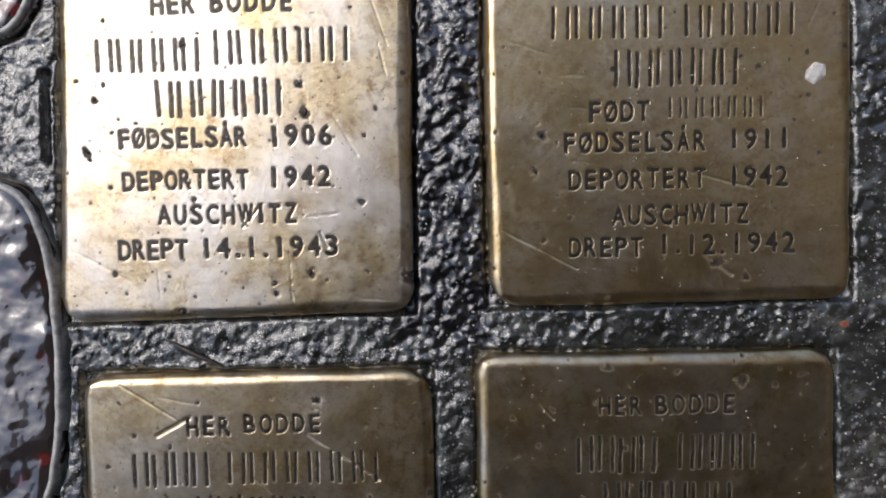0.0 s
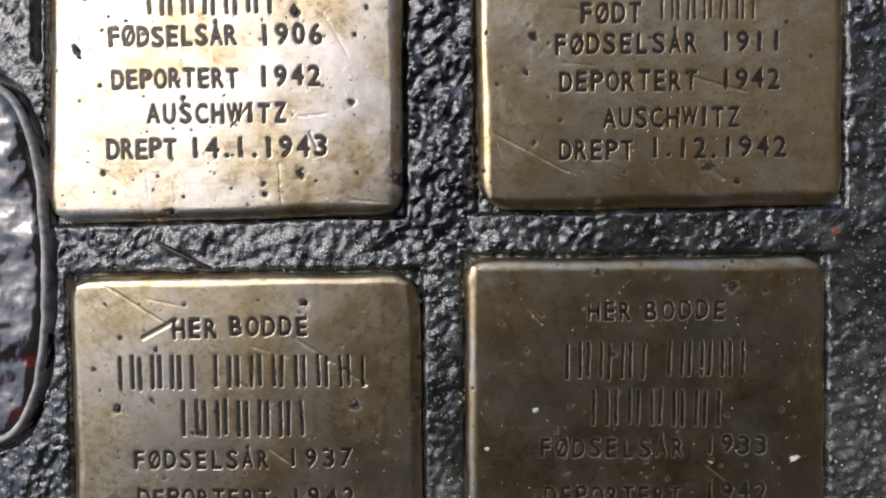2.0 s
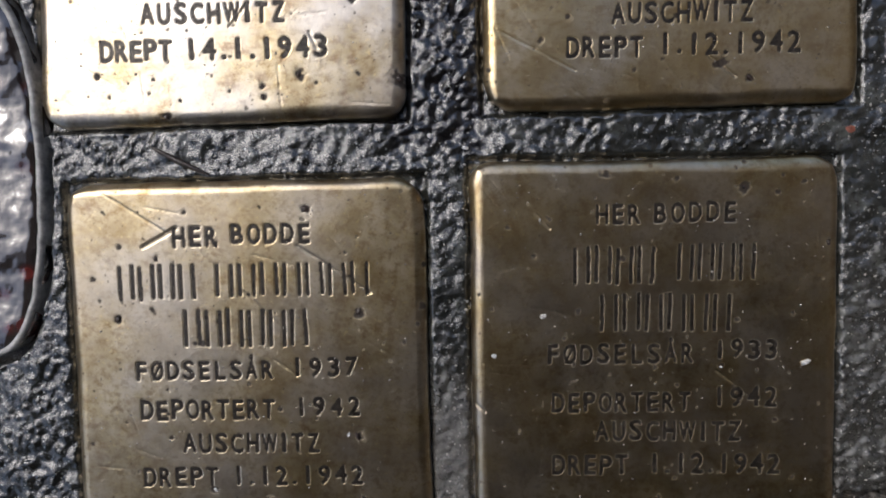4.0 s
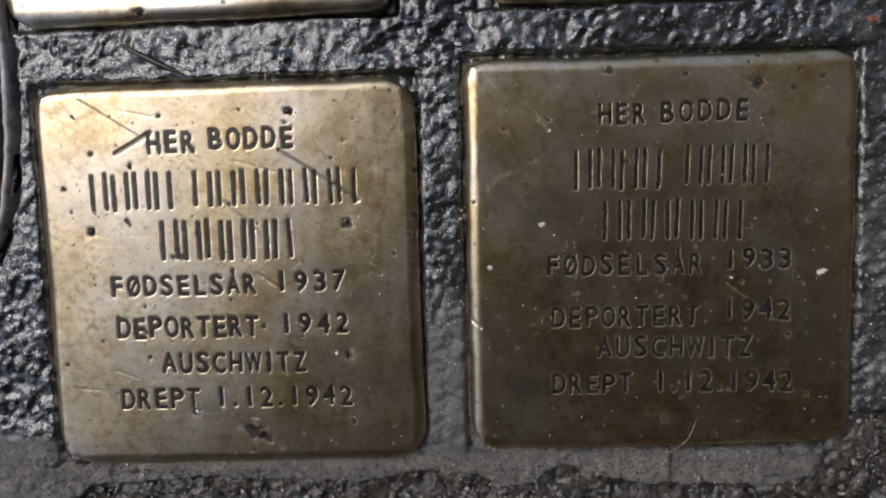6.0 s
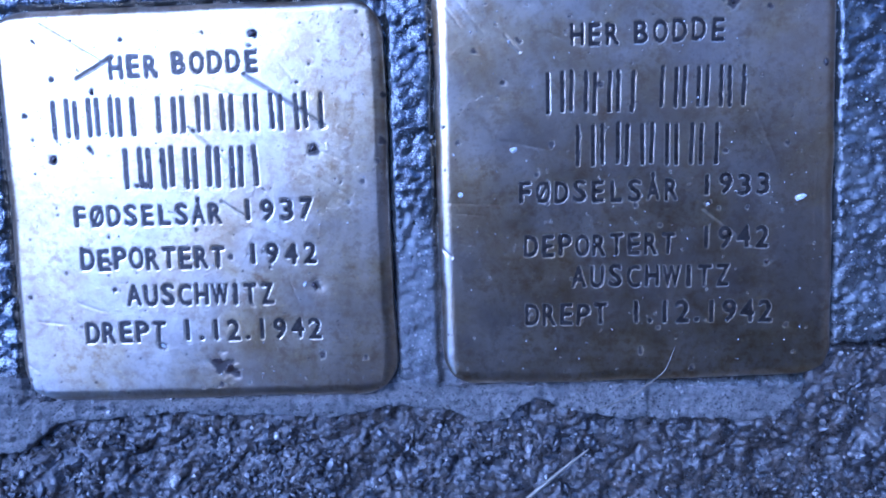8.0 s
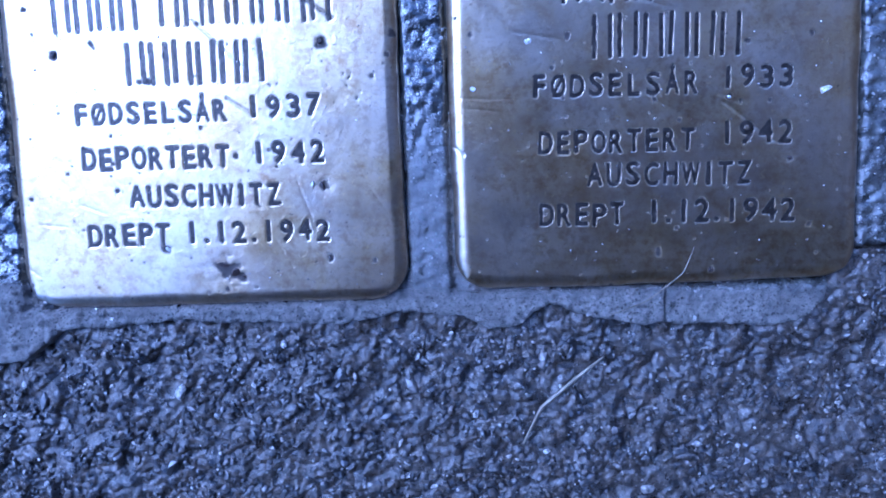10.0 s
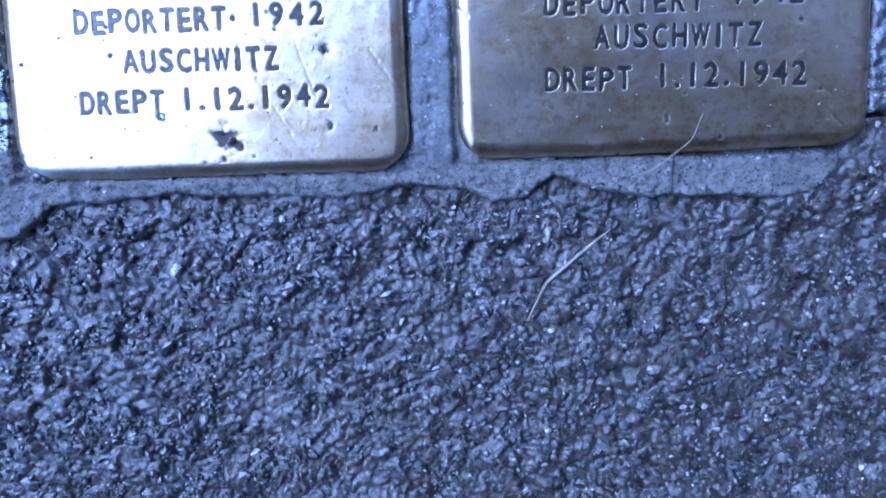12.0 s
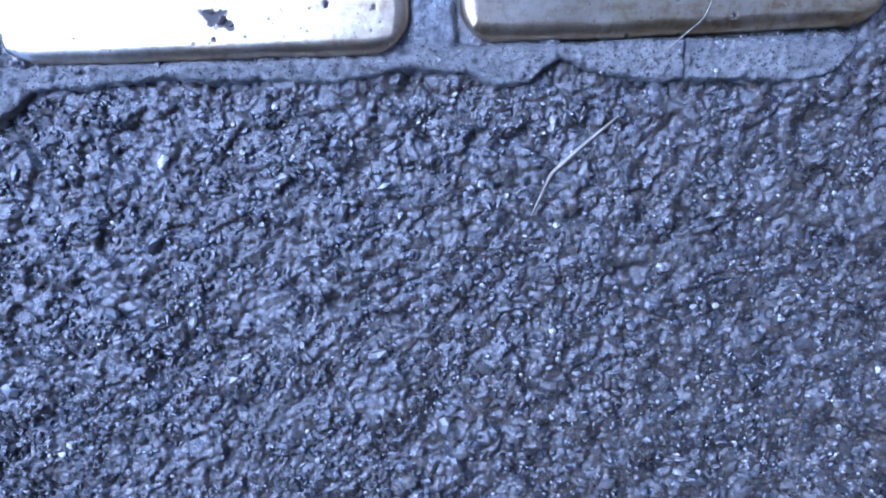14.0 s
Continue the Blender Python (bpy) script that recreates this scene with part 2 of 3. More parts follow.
DULL = plain("grey_pebble", (0.10, 0.10, 0.095), (0.2, 0.2, 0.19), 1.5)
QUARTZ = plain("wet_quartz", (0.20, 0.185, 0.16), (0.55, 0.52, 0.47), 1.5, rough=(0.06, 0.25), depth=0.05, spec=0.8)
BRICK = plain("brick_crumb", (0.16, 0.05, 0.03), (0.30, 0.10, 0.06), 1.5, depth=0.1)
DIRT = plain("black_dirt", (0.012, 0.008, 0.006), (0.05, 0.03, 0.022), 0.8, rough=(0.3, 0.6))
TWIG = plain("wet_twig", (0.02, 0.015, 0.012), (0.06, 0.045, 0.035), 1.5, rough=(0.2, 0.5))


# ---- lettering ----
def glyph_shape(character):
    """A letter of the built-in font as points and triangles, one cap height tall, from x = 0."""
    curve = bpy.data.curves.new("letter", "FONT")
    curve.body, curve.resolution_u, curve.offset = character, 3, 0.017
    ob = new("letter", curve)
    bpy.context.view_layer.update()
    me = bpy.data.meshes.new_from_object(ob.evaluated_get(bpy.context.evaluated_depsgraph_get()))
    me.calc_loop_triangles()
    p = np.array([v.co[:2] for v in me.vertices])
    t = np.array([list(f.vertices) for f in me.loop_triangles])
    bpy.data.objects.remove(ob)
    bpy.data.curves.remove(curve)
    bpy.data.meshes.remove(me)
    return p, t


CAP = glyph_shape("H")[0][:, 1].max()
GLYPHS = {}
for character in "HERBODFØSLÅPTAUCWIZ0123456789.":
    p, t = glyph_shape(character)
    p = (p - (p[:, 0].min(), 0)) / CAP
    GLYPHS[character] = (p, t, p[:, 0].max())

# widths of the punches in cap heights; I, 1 and the point keep their own shape
PUNCH = {"W": 0.80, "I": 1.0, "1": 0.95, ".": 1.0, "E": 0.56, "L": 0.54, "F": 0.55, "Ø": 0.66, "O": 0.66, "D": 0.64, "A": 0.68}


def bar(width):
    return np.array([(0, 0), (width, 0), (width, 1), (0, 1)], float), np.array([(0, 1, 2), (0, 2, 3)]), width


def word_shape(word, x0, x1, base, high, tilt):
    """Letters, or for a name plain upright bars (the word is then the number of its letters), set from x0 to x1."""
    pieces, gaps = [], []
    if isinstance(word, int):
        pieces = [bar(0.09) for _ in range(2 * word)]
        room = (x1 - x0) / high - 0.18 * word
        gaps = [room * (0.68 if k % 2 == 0 else 0.32) / (word - 0.32) for k in range(2 * word)]
    else:
        # single punches of nearly one width, struck at an even pitch
        wides = [PUNCH.get(c, 0.62) * (GLYPHS[c][2] if c in "I1." else 1.0) for c in word]
        slots = [{".": 0.62, "I": 0.72, "W": 1.12}.get(c, 1.0) for c in word]
        centres = np.cumsum(slots) - np.array(slots) / 2
        pitch = ((x1 - x0) / high - (wides[0] + wides[-1]) / 2) / max(1e-6, centres[-1] - centres[0])
        for c, w in zip(word, wides):
            p, t, natural = GLYPHS[c]
            pieces.append((p * (w / natural, 1), t, w))
        gaps = [(b - a) * pitch - (v + w) / 2 for a, b, v, w in zip(centres, centres[1:], wides, wides[1:])] + [0.0]
    points, tris, x, n = [], [], 0.0, 0
    for (p, t, w), gap in zip(pieces, gaps):
        a = radians(rng.normal(0, 0.9))
        q = (p - (w / 2, 0.5)) @ np.array([[math.cos(a), math.sin(a)], [-math.sin(a), math.cos(a)]])
        points.append(q + (x + w / 2, 0.5 + rng.normal(0, 0.02)))
        tris.append(t + n)
        n += len(p)
        x += w + gap
    q = np.concatenate(points) * high
    q = q - ((x1 - x0) / 2, high / 2)
    a = radians(tilt)
    q = q @ np.array([[math.cos(a), math.sin(a)], [-math.sin(a), math.cos(a)]])
    return q + ((x0 + x1) / 2, base + high / 2), np.concatenate(tris)


STEP = 0.12


def stamp(mask, corner, points, tris):
    """Mark the raster cells that the triangles cover."""
    for tri in points[tris]:
        lo = np.floor((tri.min(0) - corner) / STEP).astype(int)
        hi = np.ceil((tri.max(0) - corner) / STEP).astype(int) + 1
        lo, hi = np.maximum(lo, 0), np.minimum(hi, mask.shape[::-1])
        if (hi <= lo).any():
            continue
        gx, gy = np.meshgrid(np.arange(lo[0], hi[0]) * STEP + corner[0], np.arange(lo[1], hi[1]) * STEP + corner[1])
        (ax, ay), (bx, by), (cx, cy) = tri
        s1 = (bx - ax) * (gy - ay) - (by - ay) * (gx - ax)
        s2 = (cx - bx) * (gy - by) - (cy - by) * (gx - bx)
        s3 = (ax - cx) * (gy - cy) - (ay - cy) * (gx - cx)
        inside = ((s1 >= 0) & (s2 >= 0) & (s3 >= 0)) | ((s1 <= 0) & (s2 <= 0) & (s3 <= 0))
        mask[lo[1]:hi[1], lo[0]:hi[0]][inside] = 1.0


def blurred(a, rounds):
    for _ in range(rounds):
        b = np.pad(a, 1, mode="edge")
        a = (b[:-2, 1:-1] + b[2:, 1:-1] + b[1:-1, :-2] + b[1:-1, 2:] + 2 * b[1:-1, 1:-1]) / 6
    return a


def sample(a, corner, x, y):
    u = np.clip((x - corner[0]) / STEP, 0, a.shape[1] - 1.001)
    v = np.clip((y - corner[1]) / STEP, 0, a.shape[0] - 1.001)
    i, j = u.astype(int), v.astype(int)
    u, v = u - i, v - j
    return (a[j, i] * (1 - u) + a[j, i + 1] * u) * (1 - v) + (a[j + 1, i] * (1 - u) + a[j + 1, i + 1] * u) * v


# ---- the memorial stones ----
OUTLINES = []


def memorial_stone(corners, radii, tilt, words, marks, scratches, seed, label, shade_tone):
    """corners: upper left, upper right, lower right, lower left, in millimetres; radii: of these corners; marks: x, y,
    radius of pits;
    scratches: x, y, x, y, half width; the last value: 0 paints a sky sheen on, 1 paints brown shade on."""
    n = 300
    (ul, ur, lr, ll) = [np.array(c, float) for c in corners]
    g = np.linspace(-1, 1, n)
    # tighter rows along the rolled edges
    g = np.sign(g) * (1 - (1 - np.abs(g)) ** 1.12)
    u, v = np.meshgrid(g, g)
    side = 96.0
    flat_u, flat_v = u.copy(), v.copy()
    for su, sv, r in ((-1, 1, radii[0]), (1, 1, radii[1]), (1, -1, radii[2]), (-1, -1, radii[3])):
        k = 2 * 1.5 * r / side
        a, b = (su * u - (1 - k)) / k, (sv * v - (1 - k)) / k
        inside = (a > 0) & (b > 0)
        a, b = np.clip(a, 0, 1), np.clip(b, 0, 1)
        flat_u = np.where(inside, su * (1 - k + k * a * np.sqrt(1 - b * b / 2)), flat_u)
        flat_v = np.where(inside, sv * (1 - k + k * b * np.sqrt(1 - a * a / 2)), flat_v)
    s, t = (flat_u + 1) / 2, (flat_v + 1) / 2
    x = (ll[0] * (1 - s) + lr[0] * s) * (1 - t) + (ul[0] * (1 - s) + ur[0] * s) * t
    y = (ll[1] * (1 - s) + lr[1] * s) * (1 - t) + (ul[1] * (1 - s) + ur[1] * s) * t
    # hand-cut sides are not straight
    far = np.maximum(np.abs(u), np.abs(v)) ** 6
    x += 0.7 * far * fbm(x, y, 24, 3, seed=seed + 3)
    y += 0.7 * far * fbm(x, y, 24, 3, seed=seed + 9)

    def body(px, py):
        return 0.30 * fbm(px, py, 60, 2, seed=seed) + 0.07 * fbm(px, py, 12, 3, seed=seed + 1)

    edge = (1 - np.maximum(np.abs(u), np.abs(v))) * side / 2
    roll = 3.5 + 0.9 * fbm(x, y, 30, 2, seed=seed + 31)
    drop = 2.6 * (1 - np.sqrt(np.maximum(1 - np.clip(1 - edge / roll, 0, 1) ** 2, 0)))
    z = body(x, y) - drop
    corner = np.array([min(ll[0], ul[0]), min(ll[1], lr[1])]) - 3
    size = np.array([max(lr[0], ur[0]), max(ul[1], ur[1])]) + 3 - corner
    mask = np.zeros((int(size[1] / STEP) + 2, int(size[0] / STEP) + 2))
    shapes = []
    for word in words:
        p, tris = word_shape(*word, tilt)
        stamp(mask, corner, p, tris)
        shapes.append((p, tris))
    cut = sample(blurred(mask, 5), corner, x, y)
    z -= 0.20 * smooth(0.15, 0.85, cut)
    dirt = 0.97 * smooth(0.10, 0.42, cut)
    r = np.random.default_rng(seed)
    specks = [(r.uniform(corner[0], corner[0] + size[0]), r.uniform(corner[1], corner[1] + size[1]), 0.2 + 0.5 * r.random() ** 4) for _ in range(260)]
    for mx, my, mr in list(marks) + specks:
        reach = np.abs(x - mx) + np.abs(y - my) < 5 * mr
        dx, dy = x[reach] - mx, y[reach] - my
        wob = 1 + 0.95 * fbm(x[reach], y[reach], 1.3, 2, seed=seed + 20)
        d = np.hypot(dx, dy) / (mr * wob)
        z[reach] -= 0.15 * min(mr, 1.0) * np.exp(-d * d * 1.2)
        dirt[reach] = np.maximum(dirt[reach], (0.95 if mr > 0.5 else 0.75) * (1 - smooth(0.7, 1.25, d)))
    for ax, ay, bx, by, wide in scratches:
        a, b = np.array([ax, ay]), np.array([bx, by])
        along = np.clip(((x - ax) * (bx - ax) + (y - ay) * (by - ay)) / ((b - a) @ (b - a)), 0, 1)
        d = np.hypot(x - ax - along * (bx - ax) + 0.25 * fbm(x, y, 5, 2, seed=seed), y - ay - along * (by - ay))
        z -= 0.25 * (1 - smooth(0.3 * wide, 1.2 * wide, d))
        dirt = np.maximum(dirt, (0.6 if wide > 0.35 else 0.3) * (1 - smooth(0.4 * wide, 1.1 * wide, d)))
    for _ in range(26):
        ax, ay, a, length = r.uniform(corner[0], corner[0] + size[0]), r.uniform(corner[1], corner[1] + size[1]), r.normal(-0.6, 0.5), r.uniform(3, 16)
        dx, dy = x - ax, y - ay
        along, off = dx * math.cos(a) + dy * math.sin(a), -dx * math.sin(a) + dy * math.cos(a)
        z -= 0.05 * (np.abs(off) < 0.22) * ((along > 0) & (along < length))
    points = np.stack([x, y, z], -1).reshape(-1, 3)
    faces = grid_faces(n, n)
    ids = np.arange(n * n).reshape(n, n)
    ring = np.concatenate([ids[0, :-1], ids[:-1, -1], ids[-1, :0:-1], ids[:0:-1, 0]])
    skirt = points[ring].copy()
    skirt[:, 2] = -14.0
    m = len(ring)
    low = n * n + np.arange(m)
    wall = np.stack([np.roll(ring, -1), ring, low, np.roll(low, -1)], -1)
    me = mesh_of("brass_plate", np.concatenate([points, skirt]), np.concatenate([faces, wall]), BRASS)
    float_layer(me, "grime", np.concatenate([dirt.ravel(), np.zeros(m)]))
    float_layer(me, "shade_tone", np.full(n * n + m, shade_tone))
    stone = tagged(new("memorial_stone"), label, "memorial stone", "memorial stones in the paving")
    part("brass_plate", me, stone)
    for (p, tris), word in zip(shapes, words):
        q = np.concatenate([p, (body(p[:, 0], p[:, 1]) - 0.10)[:, None]], 1)
        if isinstance(word[0], int):
            for k in range(0, len(q), 4):
                part("name_bar", mesh_of("name_bar", q[k:k + 4], np.array([(0, 1, 2, 3)]), GRIME, False), stone, "dark engraved bar")
        else:
            part("stamped_word", mesh_of("stamped_word", q, tris, GRIME, False), stone, "dark stamped letters")
    OUTLINES.append((ul, ur, lr, ll))
    return stone


def marks_of(text, low=0.35, high=0.9):
    r = np.random.default_rng(len(text))
    return [(*map(float, w.split(",")[:2]), float(w.split(",")[2]) if w.count(",") > 1 else r.uniform(low, high)) for w in text.split()]


memorial_stone(
    [(-98.5, 72.0), (-9.5, 75.0), (-8.2, -19.5), (-100.8, -23.7)], (5, 5, 4.5, 5.5), 1.7,
    [("HER", -74.5, -63.4, 55.5, 5.0), ("BODDE", -59.4, -38.8, 56.3, 5.0), (5, -88.8, -62.6, 41.1, 8.2), (6, -58.5, -24.9, 43.5, 8.4),
     (6, -73.6, -41.9, 30.1, 9.1), ("FØDSELSÅR", -83.5, -50.6, 22.1, 4.9), ("1906", -44.0, -29.0, 23.0, 5.0),
     ("DEPORTERT", -82.8, -50.3, 11.5, 4.8), ("1942", -44.2, -29.3, 12.6, 5.0), ("AUSCHWITZ", -73.8, -38.0, 2.9, 4.9),
     ("DREPT", -84.2, -66.3, -6.6, 5.0), ("14.1.1943", -61.8, -27.5, -5.6, 5.1)],
    marks_of("-89.7,34.1,0.9 -91.7,20.5,1.5 -37.8,38.4,1.3 -35.7,31.1,1.5 -20.7,25.5,0.7 -21.4,8.8,1.0 -34.5,-9.4,1.2 -43.7,-12.4,0.8 -43.7,-15.1,0.8"
             " -68.1,-20.1,1.2 -9.7,-10.3,1.7 -66.8,47.9,0.9 -81.7,11.5 -86,11.9 -79.1,28 -91.3,7.8 -71.1,-11 -52.1,-13.7 -85.1,-10.4 -64.6,-16 -50.9,2.4 -94.1,38.6 -47.3,25.4"),
    [(-52.0, 2.0, -47.0, 8.0, 0.3), (-32, 1, -30, -3, 0.3)], 3,
    "pitted brass memorial plate with stamped lettering, painted sky sheen, in mortar", 0.1)
memorial_stone(
    [(8.5, 78.0), (99.5, 80.0), (104.1, -14.6), (11.6, -18.6)], (5, 5, 4, 6), 1.5,
    [(5, 26.2, 53.5, 49.9, 8.0), (5, 59.2, 85.9, 50.9, 7.8), (6, 42.0, 72.5, 38.6, 9.0), ("FØDT", 36.0, 51.1, 29.5, 5.1), (6, 56.0, 79.1, 30.7, 5.1),
     ("FØDSELSÅR", 29.8, 65.4, 22.0, 5.0), ("1911", 72.0, 85.3, 23.1, 4.9), ("DEPORTERT", 31.2, 65.7, 12.7, 5.0), ("1942", 72.3, 86.2, 13.8, 5.0),
     ("AUSCHWITZ", 42.3, 76.7, 3.9, 5.0), ("DREPT", 31.6, 50.3, -4.7, 5.0), ("1.12.1942", 55.2, 88.6, -3.4, 5.1)],
    marks_of("24,25.8,1.2 15.3,13.7,0.6 22.8,16.9,1.3 69.3,-5.9,1.5 76.6,-9.4,1.1 28.2,10.9 25.5,-0.6 53.4,26 73.1,45.7 89.7,47.1 41.6,42.7 93.6,22.1 16.6,18"),
    [(66, -4, 73, -9, 0.5), (62, 17, 78, 13, 0.25), (14, 2, 34, -8, 0.2)], 11,
    "brass memorial plate with brown shade painted in, stamped lettering, bent edge", 0.65)
memorial_stone(
    [(-95.4, -37.5), (-3.6, -34.2), (0.0, -129.8), (-94.3, -132.3)], (4.5, 6, 6.5, 6.5), 1.5,
    [("HER", -67.5, -55.9, -52.9, 5.1), ("BODDE", -52.4, -32.3, -51.7, 4.9), (4, -81.8, -62.0, -66.7, 9.0), (7, -56.6, -17.3, -65.1, 8.4),
     (6, -65.1, -33.1, -78.6, 9.6), ("FØDSELSÅR", -77.9, -42.1, -87.4, 4.8), ("1937", -36.2, -20.2, -86.0, 4.9),
     ("DEPORTERT", -77.0, -41.8, -98.1, 5.1), ("1942", -35.3, -19.5, -96.7, 4.9), ("AUSCHWITZ", -66.1, -30.1, -106.9, 5.1),
     ("DREPT", -76.7, -57.0, -116.4, 5.1), ("1.12.1942", -52.0, -18.7, -115.3, 5.0)],
    marks_of("-33.5,-42.7,1.2 -19.8,-69.1,1.5 -43.3,-122.1,2.6 -40,-123.6,1.2 -43.6,-126.5,0.8 -58,-117.1,1.2 -20.1,-102.1,1.3 -82.2,-71.9,1.0 -72,-56.1,0.9 -88.5,-61.7,0.6"
             " -45.2,-42.5 -69.8,-90.3,0.7 -89.3,-91.1 -8,-76.9 -18.7,-119.2 -85,-44.5,0.6 -90,-105.3 -56.3,-51.8 -64.2,-44.1 -3.4,-67.4,0.9"),
    [(-84.8, -39.7, -69.0, -49.4, 0.22), (-75.2, -53.1, -66.6, -48.1, 0.6), (-35.6, -52.1, -16.8, -64.0, 0.45), (-49.2, -64.3, -37.2, -75.5, 0.25), (-42.0, -81.8, -35.9, -85.8, 0.3)], 23,
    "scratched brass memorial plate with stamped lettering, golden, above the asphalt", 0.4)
memorial_stone(
    [(8.1, -30.3), (100.4, -28.1), (105.0, -123.5), (11.0, -127.3)], (4, 5, 5.5, 6), 1.3,
    [("HER", 40.1, 51.2, -45.7, 4.9), ("BODDE", 54.6, 75.0, -44.9, 5.0), (4, 34.8, 55.2, -60.9, 9.5), (4, 61.0, 80.5, -59.7, 9.3), (6, 42.0, 75.0, -72.9, 9.6),
     ("FØDSELSÅR", 28.9, 66.2, -81.5, 5.0), ("1933", 72.4, 87.3, -79.8, 4.8), ("DEPORTERT", 30.3, 66.0, -94.3, 5.1), ("1942", 72.8, 87.9, -92.3, 5.1),
     ("AUSCHWITZ", 41.7, 79.2, -101.8, 5.2), ("DREPT", 30.9, 50.5, -111.3, 5.2), ("1.12.1942", 56.9, 89.6, -110.2, 5.3)],
    marks_of("76.7,-36.2,1.4 98.5,-49.8,1.0 42.2,-33.5,1.1 87.7,-95.6,0.8 71,-121.8,0.7 90.7,-67.6,0.7 73.1,-81.7 16.9,-122.3 86.2,-32.9 91.7,-34.4 28.4,-44.6,0.9 18.1,-47.3,0.8"),
    [(9.2, -91.6, 13.1, -95.0, 0.35), (28.5, -47.2, 25.1, -43.3, 0.3), (72, -83, 84, -92, 0.2)], 31,
    "brass memorial plate with brown shade painted in, worn stamped lettering", 0.5)


# ---- the paving: mortar bed, setts and asphalt ----
SETTS = [(-161.0, -35.0, 60.0, 50.0), (-160.0, 98.0, 59.0, 50.0)]


def sett_reach(x, y, sett):
    """1 on the outline of a sett, less inside: a bowed side with blunt ends."""
    cx, cy, a, b = sett
    bow = (np.abs((x - cx) / a) ** 2.6 + np.abs((y - cy) / (1.44 * b)) ** 2.6) ** (1 / 2.6)
    return (bow ** 14 + np.abs((y - cy) / b) ** 14) ** (1 / 14)


def asphalt_height(x, y):
    wx, wy = x + 0.8 * fbm(x, y, 4, 2, seed=61), y + 0.8 * fbm(x, y, 4, 2, seed=62)
    broken = 0.26 * shards(wx, wy, 7.0, 5, 0.9) + 0.30 * shards(wx, wy, 3.4, 6, 0.9) + 0.30 * shards(wx, wy, 1.5, 16, 0.9) + 0.25 * fbm(x, y, 1.4, 2, 0.6, seed=81)
    holes = -1.6 * smooth(0.42, 0.7, fbm(x, y, 9, 2, seed=66))
    return -3.6 + broken + holes + 0.8 * fbm(x, y, 14, 3, seed=2) + 0.35 * fbm(x, y, 60, 2, seed=8)


def plate_gap(x, y):
    """Millimetres to the nearest brass plate; less than nothing inside it."""
    best = np.full(np.shape(x), 99.0)
    for quad in OUTLINES:
        out = np.full(np.shape(x), -99.0)
        for p, q in zip(quad, quad[1:] + quad[:1]):
            side = (q - p) / np.linalg.norm(q - p)
            out = np.maximum(out, -side[1] * (x - p[0]) + side[0] * (y - p[1]))
        best = np.minimum(best, out)
    return best


def spread(lo, hi, step, reach):
    """Even steps from lo to hi, then ever longer ones out to reach."""
    out = [0.0]
    size = step
    while out[-1] < reach:
        size *= 1.45
        out.append(out[-1] + size)
    out = np.array(out[1:])
    return np.concatenate([lo - out[::-1], np.arange(lo, hi, step), hi + out])


gx, gy = np.meshgrid(spread(-125, 130, 0.42, 3.0e5), spread(-245, -118, 0.42, 3.0e5))
gz = asphalt_height(gx, gy)
far = np.maximum(np.abs(gx) - 125, np.maximum(-245 - gy, gy + 118))
gz = np.where(far > 1, np.minimum(-9.0, -9 + 0 * gz) * (gy > -118) * (np.abs(gx) < 400) * (gy < 300) + gz * ((gy <= -118) | (np.abs(gx) >= 400) | (gy >= 300)), gz)
ground = tagged(new("ground", mesh_of("ground", np.stack([gx, gy, gz], -1).reshape(-1, 3), grid_faces(gx.shape[1], gx.shape[0]), ASPHALT)),
                "coarse damp grey asphalt with exposed stone grit", "ground", kind="structure")

EDGE_X = [-130, -96, -87, -57, -32, -16, -4, 13, 19, 27, 34, 45, 62, 87, 95, 99, 102, 140]
EDGE_Y = [-152, -146.4, -139.2, -136.1, -136.9, -137.4, -133.9, -134.7, -137.9, -136.7, -131.0, -135.5, -136.1, -137.1, -134.0, -129, -118, -112]


